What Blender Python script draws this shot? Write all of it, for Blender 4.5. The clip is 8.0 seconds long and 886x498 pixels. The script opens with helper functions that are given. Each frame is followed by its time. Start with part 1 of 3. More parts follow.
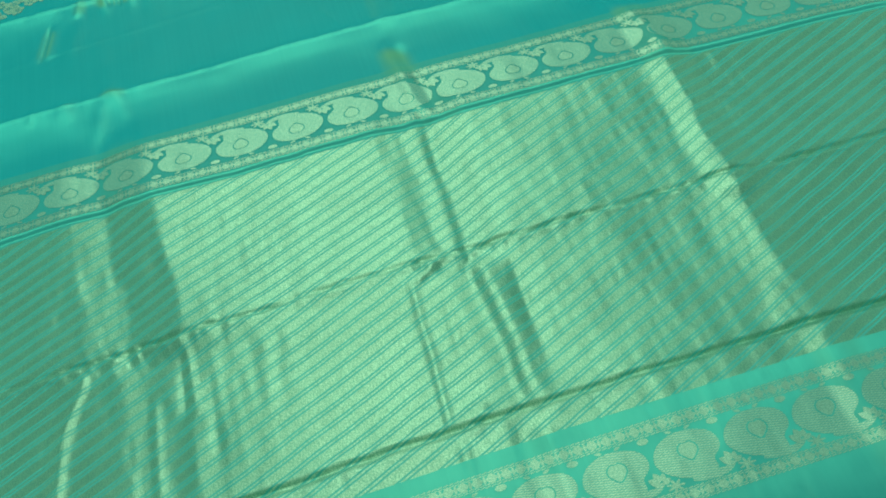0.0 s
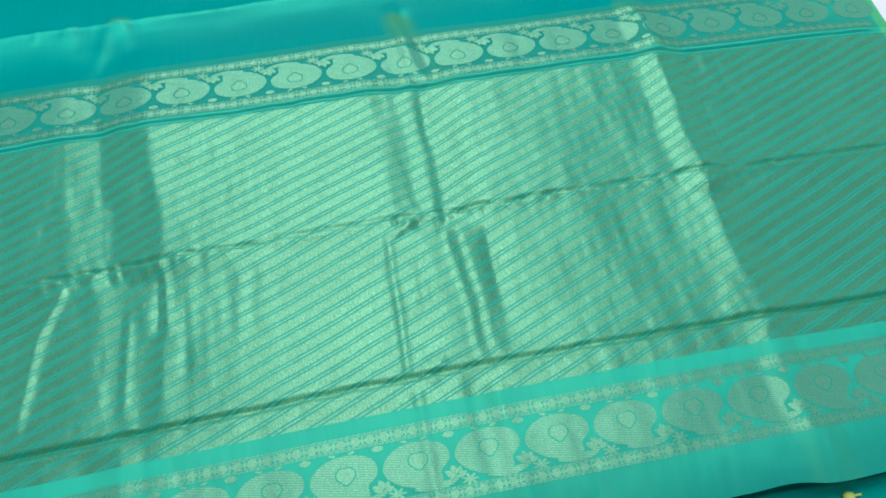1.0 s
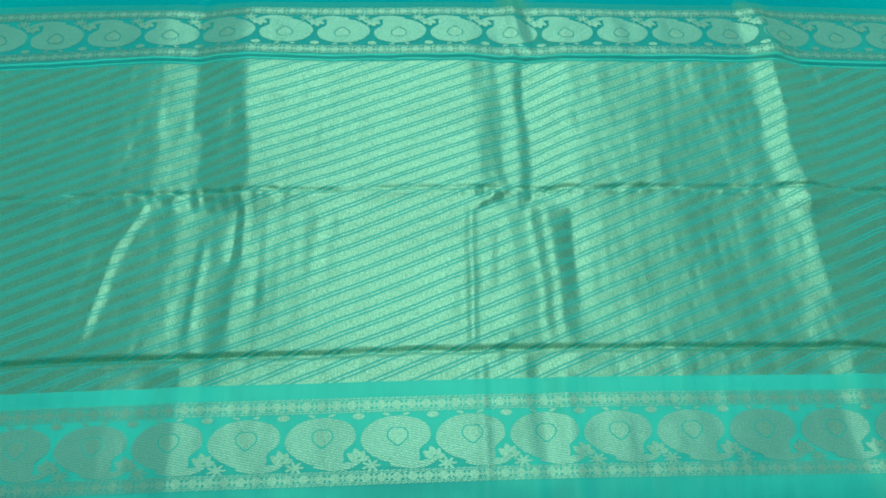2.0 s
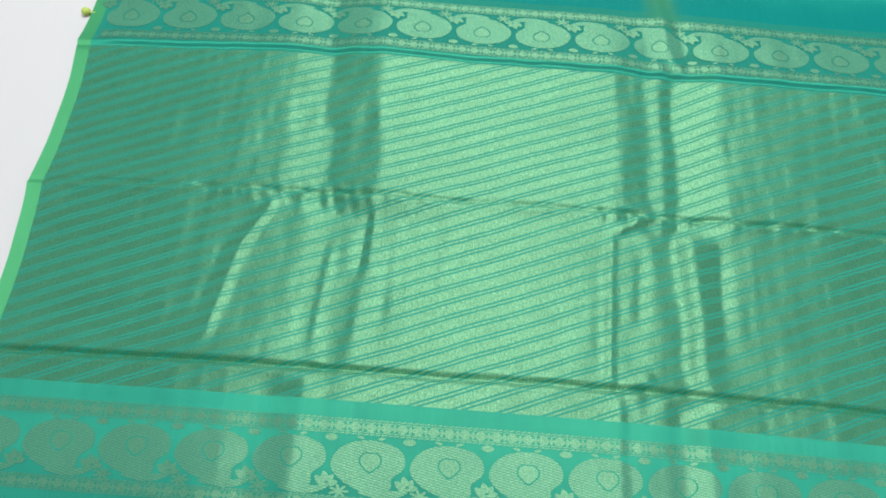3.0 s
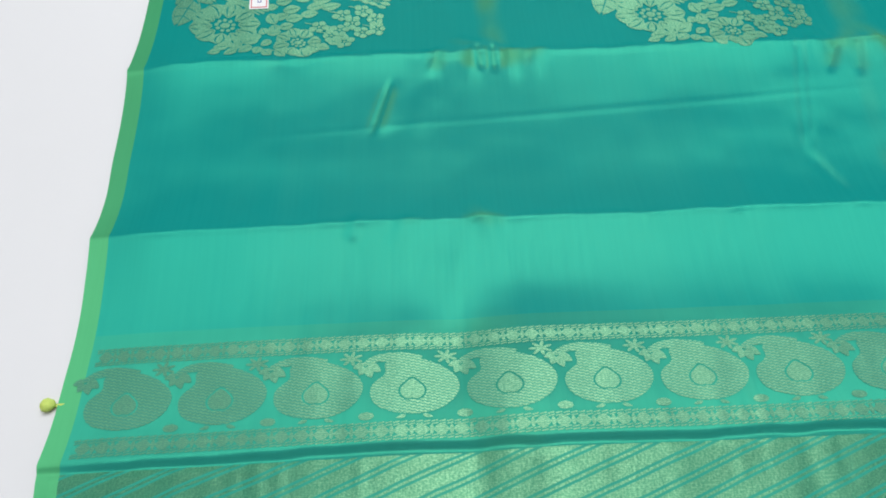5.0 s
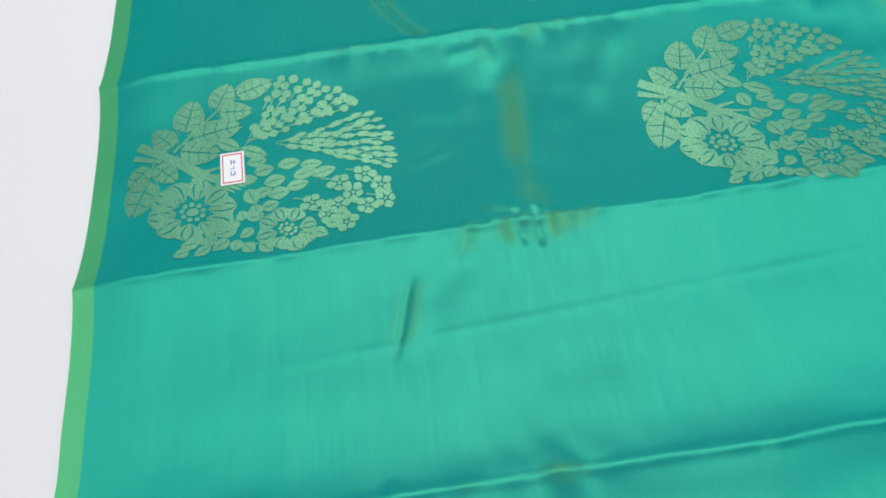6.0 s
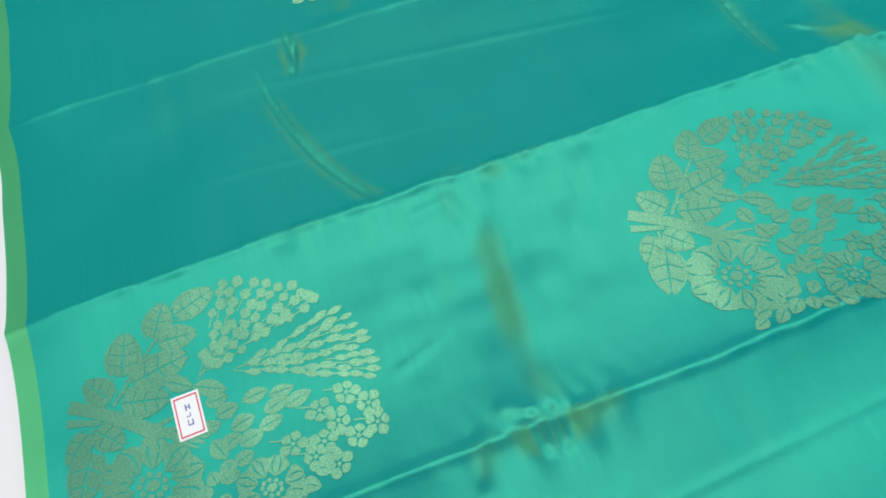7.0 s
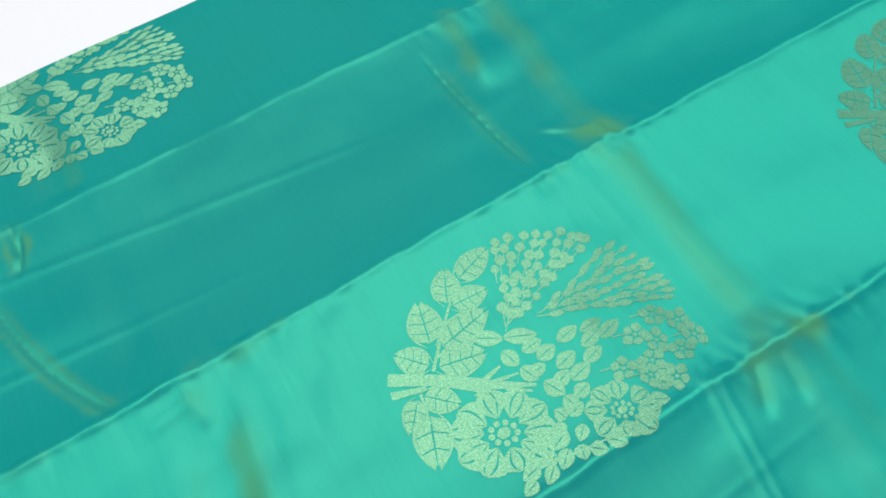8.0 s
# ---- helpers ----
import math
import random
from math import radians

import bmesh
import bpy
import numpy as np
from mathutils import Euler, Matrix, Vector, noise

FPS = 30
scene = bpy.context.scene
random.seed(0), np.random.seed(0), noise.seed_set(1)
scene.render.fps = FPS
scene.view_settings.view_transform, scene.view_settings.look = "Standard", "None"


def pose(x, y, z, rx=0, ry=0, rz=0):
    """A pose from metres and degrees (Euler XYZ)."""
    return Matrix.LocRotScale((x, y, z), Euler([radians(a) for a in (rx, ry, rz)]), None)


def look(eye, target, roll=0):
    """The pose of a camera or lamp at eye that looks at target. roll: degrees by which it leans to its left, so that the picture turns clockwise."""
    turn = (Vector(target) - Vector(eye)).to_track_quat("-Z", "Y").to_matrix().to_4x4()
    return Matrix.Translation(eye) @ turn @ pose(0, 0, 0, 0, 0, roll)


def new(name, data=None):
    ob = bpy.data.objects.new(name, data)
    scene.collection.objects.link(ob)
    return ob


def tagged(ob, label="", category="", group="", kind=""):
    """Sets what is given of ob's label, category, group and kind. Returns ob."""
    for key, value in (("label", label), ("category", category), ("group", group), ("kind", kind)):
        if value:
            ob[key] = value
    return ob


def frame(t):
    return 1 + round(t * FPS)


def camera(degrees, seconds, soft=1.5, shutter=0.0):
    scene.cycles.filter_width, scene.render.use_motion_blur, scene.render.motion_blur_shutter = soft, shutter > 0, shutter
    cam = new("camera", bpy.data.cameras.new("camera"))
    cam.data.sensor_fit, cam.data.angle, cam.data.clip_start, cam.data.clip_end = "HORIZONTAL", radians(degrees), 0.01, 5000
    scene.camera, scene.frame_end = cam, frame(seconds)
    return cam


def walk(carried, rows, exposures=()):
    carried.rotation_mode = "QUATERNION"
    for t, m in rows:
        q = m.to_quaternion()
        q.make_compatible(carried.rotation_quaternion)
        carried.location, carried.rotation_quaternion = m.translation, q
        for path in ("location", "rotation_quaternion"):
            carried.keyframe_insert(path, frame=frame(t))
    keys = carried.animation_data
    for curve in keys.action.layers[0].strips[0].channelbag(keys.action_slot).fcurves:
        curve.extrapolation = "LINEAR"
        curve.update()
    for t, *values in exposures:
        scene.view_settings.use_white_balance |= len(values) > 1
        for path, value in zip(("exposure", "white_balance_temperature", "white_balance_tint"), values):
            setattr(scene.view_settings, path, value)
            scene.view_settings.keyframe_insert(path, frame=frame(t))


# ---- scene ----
cam = camera(65.8, 8.0, soft=1.8)
PATH = [
    (0, (-0.024, -0.004, 0.617), (0.153, 0.888, -1.164), -7.0),
    (0.5, (-0.021, -0.025, 0.63), (0.185, 0.835, -1.164), -1.8),
    (1, (-0.025, -0.041, 0.632), (0.187, 0.803, -1.168), 2.4),
    (1.2, (-0.034, -0.048, 0.63), (0.17, 0.791, -1.174), 3.8),
    (2.3, (-0.084, -0.044, 0.603), (-0.029, 0.776, -1.221), 4.6),
    (2.5, (-0.103, -0.037, 0.601), (-0.069, 0.77, -1.229), 4.6),
    (3, (-0.153, -0.004, 0.588), (-0.168, 0.784, -1.25), 3.2),
    (3.5, (-0.2, 0.063, 0.558), (-0.231, 0.851, -1.28), 2.1),
    (4, (-0.244, 0.155, 0.52), (-0.262, 0.975, -1.304), 1.6),
    (4.5, (-0.276, 0.256, 0.479), (-0.284, 1.128, -1.322), -0.0),
    (5, (-0.307, 0.361, 0.446), (-0.267, 1.303, -1.318), -0.1),
    (5.2, (-0.315, 0.409, 0.438), (-0.27, 1.336, -1.334), -1.2),
    (6.3, (-0.336, 0.61, 0.399), (-0.23, 1.587, -1.343), -6.0),
    (6.5, (-0.341, 0.657, 0.415), (-0.191, 1.547, -1.37), -5.7),
    (7, (-0.32, 0.71, 0.414), (-0.1, 1.585, -1.371), -6.6),
    (7.2, (-0.3, 0.725, 0.409), (-0.047, 1.609, -1.366), -7.1),
    (7.5, (-0.258, 0.744, 0.407), (0.043, 1.62, -1.366), -7.6),
    (7.7, (-0.223, 0.754, 0.412), (0.118, 1.604, -1.366), -7.0),
    (8, (-0.161, 0.748, 0.418), (0.235, 1.606, -1.345), -7.4),
]
# the phone's own exposure and white balance drift as the view changes
EXPOSURES = [(0.0, 0.22, 6700, 8), (0.6, 0.20, 6400, 8), (1.2, 0.20, 5800, 8), (2.3, 0.20, 5800, 8), (2.6, 0.17, 6500, 8), (3.5, 0.10, 6600, 9), (4.5, 0.06, 6500, 10), (6.5, -0.02, 6500, 10), (8.0, 0.12, 6500, 10)]
walk(cam, [(t, look(eye, target, roll)) for t, eye, target, roll in PATH], EXPOSURES)

# ---- light: a plain white room under one large ceiling light ----
world = bpy.data.worlds.new("world")
scene.world = world
world.use_nodes = True
world.node_tree.nodes["Background"].inputs[0].default_value = (0.9, 0.95, 1.0, 1)
world.node_tree.nodes["Background"].inputs[1].default_value = 0.05

LAMP_W, LAMP_L, LAMP_X, LAMP_Y, CEILING = 1.95, 1.75, 0.06, 1.20, 2.6
lamp_data = bpy.data.lights.new("ceiling_light", "AREA")
lamp_data.shape, lamp_data.size, lamp_data.size_y = "RECTANGLE", LAMP_W, LAMP_L
lamp_data.energy, lamp_data.color = 66, (0.96, 0.985, 1.0)
lamp = new("ceiling_lamp", lamp_data)
lamp.matrix_world = pose(LAMP_X, LAMP_Y, CEILING - 0.06)


# ---- materials ----
def material(name):
    m = bpy.data.materials.new(name)
    m.use_nodes = True
    m.node_tree.nodes.clear()
    return m, m.node_tree.nodes, m.node_tree.links


class Graph:
    """Small helper to write node trees as expressions."""

    def __init__(self, name):
        self.mat, self.nodes, self.links = material(name)

    def put(self, sock, v):
        if isinstance(v, bpy.types.NodeSocket):
            self.links.new(v, sock)
        elif v is not None:
            sock.default_value = v

    def math(self, op, a, b=0.0, c=0.0, clamp=False):
        n = self.nodes.new("ShaderNodeMath")
        n.operation, n.use_clamp = op, clamp
        for s, v in zip(n.inputs, (a, b, c)):
            self.put(s, v)
        return n.outputs[0]

    def xyz(self, scale=(1, 1, 1)):
        tex = self.nodes.new("ShaderNodeTexCoord")
        mp = self.nodes.new("ShaderNodeMapping")
        mp.inputs["Scale"].default_value = scale
        self.links.new(tex.outputs["Object"], mp.inputs["Vector"])
        return mp.outputs[0]

    def split(self, v):
        n = self.nodes.new("ShaderNodeSeparateXYZ")
        self.links.new(v, n.inputs[0])
        return n.outputs

    def noise(self, vec, scale, detail=3.0, rough=0.5):
        n = self.nodes.new("ShaderNodeTexNoise")
        self.links.new(vec, n.inputs["Vector"])
        n.inputs["Scale"].default_value, n.inputs["Detail"].default_value, n.inputs["Roughness"].default_value = scale, detail, rough
        return n.outputs["Fac"]

    def ramp(self, fac, a, b, lo=0.0, hi=1.0):
        n = self.nodes.new("ShaderNodeMapRange")
        n.interpolation_type = "SMOOTHSTEP"
        for s, v in zip(n.inputs, (fac, a, b, lo, hi)):
            self.put(s, v)
        return n.outputs[0]

    def mix(self, fac, a, b):
        n = self.nodes.new("ShaderNodeMix")
        n.data_type = "RGBA"
        self.put(n.inputs[0], fac)
        self.put(n.inputs[6], a)
        self.put(n.inputs[7], b)
        return n.outputs[2]

    def bump(self, height, strength, distance):
        n = self.nodes.new("ShaderNodeBump")
        n.inputs["Strength"].default_value, n.inputs["Distance"].default_value = strength, distance
        self.links.new(height, n.inputs["Height"])
        return n.outputs[0]

    def gloss(self, color, rough, aniso, along, normal=None):
        """A thread's sheen: narrow along the thread, wide across it."""
        n = self.nodes.new("ShaderNodeBsdfAnisotropic")
        n.distribution = "GGX"
        self.put(n.inputs["Color"], color)
        self.put(n.inputs["Roughness"], rough)
        self.put(n.inputs["Anisotropy"], aniso)
        t = self.nodes.new("ShaderNodeCombineXYZ")
        t.inputs[0].default_value, t.inputs[1].default_value, t.inputs[2].default_value = along
        self.links.new(t.outputs[0], n.inputs["Tangent"])
        self.put(n.inputs["Normal"], normal)
        return n.outputs[0]

    def diffuse(self, color, normal=None):
        n = self.nodes.new("ShaderNodeBsdfDiffuse")
        self.put(n.inputs["Color"], color)
        self.put(n.inputs["Normal"], normal)
        return n.outputs[0]

    def blend(self, fac, a, b):
        n = self.nodes.new("ShaderNodeMixShader")
        self.put(n.inputs[0], fac)
        self.links.new(a, n.inputs[1])
        self.links.new(b, n.inputs[2])
        return n.outputs[0]

    def out(self, shader):
        n = self.nodes.new("ShaderNodeOutputMaterial")
        self.links.new(shader, n.inputs[0])
        return self.mat


def c(r, g, b):
    return (r, g, b, 1.0)


WARP, WEFT = (0, 1, 0), (1, 0, 0)   # the warp runs along the sari, the weft across it
WARP_C, WEFT_C, BODY_C = c(0.10, 0.78, 0.43), c(0.42, 0.46, 0.03), c(0.0, 0.268, 0.268)
LINE_C, PAINTED_OLIVE_C = c(0.03, 0.34, 0.26), c(0.085, 0.30, 0.115)


def silk_shader(g, warp_color, weft_color, body, k_warp=0.215, k_weft=0.012):
    slub = g.noise(g.xyz((6, 420, 1)), 6.0, 2.0)
    slub_w = g.noise(g.xyz((420, 5, 1)), 6.0, 2.0)
    cloud = g.noise(g.xyz(), 9.0, 3.0)
    weave = g.math("ADD", g.math("MULTIPLY", slub, 0.5), g.math("MULTIPLY", slub_w, 0.5))
    nrm = g.bump(weave, 0.2, 0.0004)
    body = g.mix(g.ramp(cloud, 0.3, 0.7, 0.0, 0.35), body, tuple(v * 0.85 for v in body[:3]) + (1,))
    turn = g.nodes.new("ShaderNodeAttribute")   # olive glint of steep creases, painted into the body colour by slope
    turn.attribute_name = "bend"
    body = g.mix(turn.outputs["Fac"], body, PAINTED_OLIVE_C)
    # warp sheen is turned down wherever that olive is painted
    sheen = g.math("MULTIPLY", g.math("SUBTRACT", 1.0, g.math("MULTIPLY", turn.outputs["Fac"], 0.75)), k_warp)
    streak = g.noise(g.xyz((260, 5, 1)), 1.0, 3.0, 0.6)
    warp_color = g.mix(g.ramp(streak, 0.3, 0.7), tuple(v * 0.95 for v in warp_color[:3]) + (1,), tuple(v * 1.03 for v in warp_color[:3]) + (1,))
    d = g.diffuse(body, nrm)
    a = g.gloss(warp_color, g.ramp(slub_w, 0.3, 0.7, 0.46, 0.53), 0.60, WARP, nrm)
    b = g.gloss(weft_color, 0.34, 0.65, WEFT, nrm)
    return g.blend(k_weft, g.blend(sheen, d, a), b)


def zari_shader(g, lines=None, k=0.5, rough_weave=1.0, ground=(0.05, 0.28, 0.17)):
    """Gold thread laid across; lines: where silk shows between the gold floats."""
    fine = g.noise(g.xyz((60, 900, 1)), 4.0, 2.0)
    flecks = g.noise(g.xyz((420, 520, 1)), 1.6, 2.0)
    ticks = g.noise(g.xyz((640, 110, 1)), 1.5, 2.0)
    worn = g.noise(g.xyz((1, 1, 1)), 26.0, 4.0, 0.65)
    nrm = g.bump(g.math("ADD", g.math("ADD", fine, flecks), g.math("MULTIPLY", ticks, 0.7 * rough_weave)), 0.2, 0.0005)
    d = g.diffuse(g.mix(ticks, c(*(v * 0.85 for v in ground)), c(*(v * 1.25 for v in ground))), nrm)
    a = g.gloss(g.mix(g.ramp(flecks, 0.35, 0.65), c(0.22, 0.52, 0.28), c(0.52, 0.92, 0.52)), g.ramp(worn, 0.3, 0.7, 0.36, 0.48), 0.65, WEFT, nrm)
    rib = g.ramp(g.math("ABSOLUTE", g.math("SUBTRACT", g.math("FRACT", g.math("DIVIDE", g.split(g.xyz())[1], 0.0012)), 0.5)), 0.1, 0.4, 0.86, 1.08)
    cover = g.math("MULTIPLY", rib, g.math("MULTIPLY", g.math("MULTIPLY", g.ramp(ticks, 0.35, 0.62, 1 - 0.24 * rough_weave, 1 + 0.14 * rough_weave), g.ramp(worn, 0.3, 0.65, 0.78, 1.1)), k))
    gold = g.blend(cover, d, a)
    if lines is None:
        return gold
    return g.blend(lines, gold, silk_shader(g, c(0.10, 0.8, 0.5), WEFT_C, LINE_C, 0.05, 0.02))


def silk_material(name, body):
    g = Graph(name)
    return g.out(silk_shader(g, WARP_C, WEFT_C, body))


def selvage_material():
    g = Graph("green_selvage")
    return g.out(silk_shader(g, c(0.20, 0.8, 0.34), c(0.4, 0.7, 0.15), c(0.060, 0.38, 0.175), 0.22, 0.06))


def pallu_material():
    """Gold weft, cut by pairs of thin slanting silk lines."""
    g = Graph("gold_pallu")
    s = g.split(g.xyz())
    wob = g.math("MULTIPLY", g.math("SUBTRACT", g.noise(g.xyz(), 14.0, 2.0), 0.5), 0.004)
    d = g.math("ADD", g.math("ADD", g.math("MULTIPLY", s[1], 0.931), g.math("MULTIPLY", s[0], -0.365)), wob)
    ph = g.math("FRACT", g.math("DIVIDE", d, PITCH))
    l1 = g.ramp(g.math("ABSOLUTE", g.math("SUBTRACT", ph, 0.38)), 0.04, 0.085, 0.98, 0.0)
    l2 = g.ramp(g.math("ABSOLUTE", g.math("SUBTRACT", ph, 0.62)), 0.04, 0.085, 0.98, 0.0)
    return g.out(zari_shader(g, g.math("MAXIMUM", l1, l2), 0.345))


def motif_material(name, slant, pitch, depth):
    """Gold floats in close slanting rows."""
    g = Graph(name)
    s = g.split(g.xyz())
    zig = g.math("MULTIPLY", g.math("PINGPONG", g.math("MULTIPLY", s[0], 1.0), 0.0016), 0.5)
    ph = g.math("FRACT", g.math("DIVIDE", g.math("ADD", g.math("ADD", s[1], g.math("MULTIPLY", s[0], slant)), zig), pitch))
    return g.out(zari_shader(g, g.ramp(g.math("ABSOLUTE", g.math("SUBTRACT", ph, 0.5)), 0.12, 0.3, depth, 0.0), 0.35, 0.5, (0.13, 0.35, 0.22)))


def plain_material(name, color, rough, vary=0.04, scale=3.0):
    g = Graph(name)
    p = g.xyz()
    f = g.noise(p, scale, 4.0)
    n = g.nodes.new("ShaderNodeBsdfPrincipled")
    g.put(n.inputs["Base Color"], g.mix(f, tuple(v * (1 - vary) for v in color) + (1,), tuple(min(1, v * (1 + vary)) for v in color) + (1,)))
    n.inputs["Roughness"].default_value = rough
    g.put(n.inputs["Normal"], g.bump(g.noise(p, 220.0, 2.0), 0.1, 0.0005))
    return g.out(n.outputs[0])


PITCH = 0.0132
SILK, BAND = silk_material("shot_silk", BODY_C), silk_material("band_silk", c(0.02, 0.28, 0.235))
SELVAGE, PALLU = selvage_material(), pallu_material()
PAISLEY, ZARI = motif_material("gold_paisley", 0.22, 0.0020, 0.8), motif_material("gold_motif", 0.0, 0.0014, 0.5)
KNOT = plain_material("yellow_green_thread", (0.60, 0.74, 0.16), 0.7, 0.15, 300.0)
PAPER, RED_INK, BLUE_INK = plain_material("white_paper", (0.85, 0.85, 0.86), 0.6), plain_material("red_ink", (0.62, 0.05, 0.07), 0.6), plain_material("blue_ink", (0.12, 0.14, 0.42), 0.6)
WHITE_FLOOR = plain_material("white_floor", (0.80, 0.79, 0.81), 0.5)
WHITE_WALL = plain_material("white_wall", (0.6, 0.6, 0.59), 0.7)

# ---- the room ----
def box(name, lo, hi, mat, **tags):
    bm = bmesh.new()
    bmesh.ops.create_cube(bm, size=1.0)
    for v in bm.verts:
        v.co = [l + (h - l) * (q + 0.5) for l, h, q in zip(lo, hi, v.co)]
    me = bpy.data.meshes.new(name)
    bm.to_mesh(me)
    bm.free()
    me.materials.append(mat)
    return tagged(new(name, me), kind="structure", **tags)


X0, X1, Y0, Y1 = -2.4, 2.4, -1.9, 3.1
box("floor", (X0 - 0.1, Y0 - 0.1, -0.12), (X1 + 0.1, Y1 + 0.1, 0.0), WHITE_FLOOR, label="plain white smooth floor under the spread silk", category="floor")
box("ceiling", (X0 - 0.1, Y0 - 0.1, CEILING), (X1 + 0.1, Y1 + 0.1, CEILING + 0.1), WHITE_WALL, label="plain white painted ceiling", category="ceiling")
for nm, lo, hi in (("wall_north", (X0 - 0.1, Y1, 0), (X1 + 0.1, Y1 + 0.1, CEILING)), ("wall_south", (X0 - 0.1, Y0 - 0.1, 0), (X1 + 0.1, Y0, CEILING)),
                   ("wall_west", (X0 - 0.1, Y0, 0), (X0, Y1, CEILING)), ("wall_east", (X1, Y0, 0), (X1 + 0.1, Y1, CEILING))):
    box(nm, lo, hi, WHITE_WALL, label="plain white painted wall", category="wall")

# ---- the sari: one sheet with the creases of its old folds ----
XL, XR, YN, YF = -0.554, 0.650, -0.030, 1.280
STEP = 0.002
NX, NY = round((XR - XL) / STEP) + 1, round((YF - YN) / STEP) + 1
gx, gy = np.meshgrid(np.linspace(XL, XR, NX), np.linspace(YN, YF, NY))
FOLDS_Y = (-0.05, 0.118, 0.285, 0.455, 0.617, 0.780, 0.957, 1.130, 1.30)
RISE = (0.006, 0.0110, 0.005, 0.0045, 0.007, 0.007, 0.0075, 0.006, 0.004)


def smooth_noise(sx, sy, seed):
    """Value noise on the sheet, about -1 to 1, with cells of sx by sy metres."""
    rng = np.random.RandomState(seed)
    w, h = int(1.25 / sx) + 4, int(1.4 / sy) + 4
    grid = rng.uniform(-1, 1, (h, w))
    fx, fy = (gx - XL) / sx + 0.5, (gy - YN) / sy + 0.5
    ix, iy = fx.astype(int), fy.astype(int)
    tx, ty = fx - ix, fy - iy
    tx, ty = tx * tx * tx * (tx * (tx * 6 - 15) + 10), ty * ty * ty * (ty * (ty * 6 - 15) + 10)
    return (grid[iy, ix] * (1 - tx) + grid[iy, ix + 1] * tx) * (1 - ty) + (grid[iy + 1, ix] * (1 - tx) + grid[iy + 1, ix + 1] * tx) * ty


step = lambda a, lo, hi: np.clip((a - lo) / (hi - lo), 0, 1) ** 2 * (3 - 2 * np.clip((a - lo) / (hi - lo), 0, 1))
height = 0.006 + 0.0012 * smooth_noise(0.17, 0.13, 1) + 0.0008 * smooth_noise(0.07, 0.05, 2) + 0.00010 * smooth_noise(0.02, 0.02, 3)
height += 0.0005 * smooth_noise(0.11, 0.04, 6) + 0.00012 * smooth_noise(0.05, 0.02, 7) + 0.00030 * smooth_noise(0.018, 0.09, 8) * np.clip((gy - 0.55) / 0.1, 0.25, 1)
bend = 0.0018 * smooth_noise(0.15, 2.0, 4) + 0.0007 * smooth_noise(0.02, 2.0, 5)
for k, (a, b) in enumerate(zip(FOLDS_Y, FOLDS_Y[1:])):
    u = (gy + bend - a) / (b - a)
    lip = RISE[k] * np.clip(1 - 2 * u, 0, 1) ** (4.5 if k == 1 else 3.0) + RISE[k + 1] * np.clip(2 * u - 1, 0, 1) ** 2.0
    if k == 0:
        lip = 0.0145 + (RISE[1] - 0.0145) * u   # the near end lies over the turned-under part
    height += np.where((u >= 0) & (u < 1), lip, 0.0)


# mask of narrow nips, whose shade is tinted into the silk
nip_shade = np.zeros_like(height)


def crease(x0, y0, x1, y1, width, rise, fade=0.3):
    """A ridge (or, with a negative rise, a valley) along a line, tapering to its ends."""
    global height, nip_shade
    dx, dy = x1 - x0, y1 - y0
    n2 = dx * dx + dy * dy
    s = ((gx - x0) * dx + (gy - y0) * dy) / n2
    off = ((gx - x0) * dy - (gy - y0) * dx) / math.sqrt(n2)
    ends = np.clip(s / fade, 0, 1) * np.clip((1 - s) / fade, 0, 1)
    ends = ends * ends * (3 - 2 * ends)
    height = height + rise * np.exp(-(off / width) ** 2) * ends
    if rise < 0 and width < 0.004:
        nip_shade = np.maximum(nip_shade, np.exp(-(off / (1.3 * width)) ** 2) * ends)


def tuck(bow, width, depth):
    """A sharp nip along a bow through three guide points; its shade is painted too."""
    global height, nip_shade
    (ax, ay), (bx, by), (cx, cy) = bow
    near, along = np.full_like(height, 9.0), np.zeros_like(height)
    for t in np.linspace(0, 1, 60):
        x, y = (1 - t) ** 2 * ax + 2 * t * (1 - t) * bx + t * t * cx, (1 - t) ** 2 * ay + 2 * t * (1 - t) * by + t * t * cy
        d = np.hypot(gx - x, gy - y)
        along = np.where(d < near, t, along)
        near = np.minimum(near, d)
    ends = np.clip(along / 0.25, 0, 1) * np.clip((1 - along) / 0.1, 0, 1)
    height = height - depth * np.exp(-(near / width) ** 2) * ends
    nip_shade = np.maximum(nip_shade, np.exp(-(near / (1.3 * width)) ** 2) * ends)


def pinch(x, y, reach, rise, count):
    """Small puckers along a fold where two old folds cross."""
    global height
    r = np.exp(-((gx - x) / reach) ** 2 - ((gy - y) / 0.014) ** 2)
    wander = 2.6 * smooth_noise(0.035, 0.5, count) + 0.35 * (gy - y) * count
    height = height + 0.55 * rise * r * np.sin((gx - x) * count + wander) * (0.55 + 0.45 * smooth_noise(0.03, 0.5, count + 1)) + rise * 0.7 * np.exp(-((gx - x) / (reach * 0.35)) ** 2 - ((gy - y) / 0.02) ** 2)


# lips of the cross folds, crinkled
for y, w, r in ((0.285, 0.004, 0.0008), (0.617, 0.003, 0.0006), (0.780, 0.0035, 0.0008), (0.957, 0.004, 0.0010), (1.130, 0.003, 0.0004), (0.118, 0.003, 0.0008)):
    height += r * (1 + 0.5 * smooth_noise(0.012, 3.0, int(y * 1000))) * np.exp(-((gy + bend - y) / w) ** 2)
height -= 0.0024 * np.exp(-((gy + bend - 0.4500) / 0.0030) ** 2)
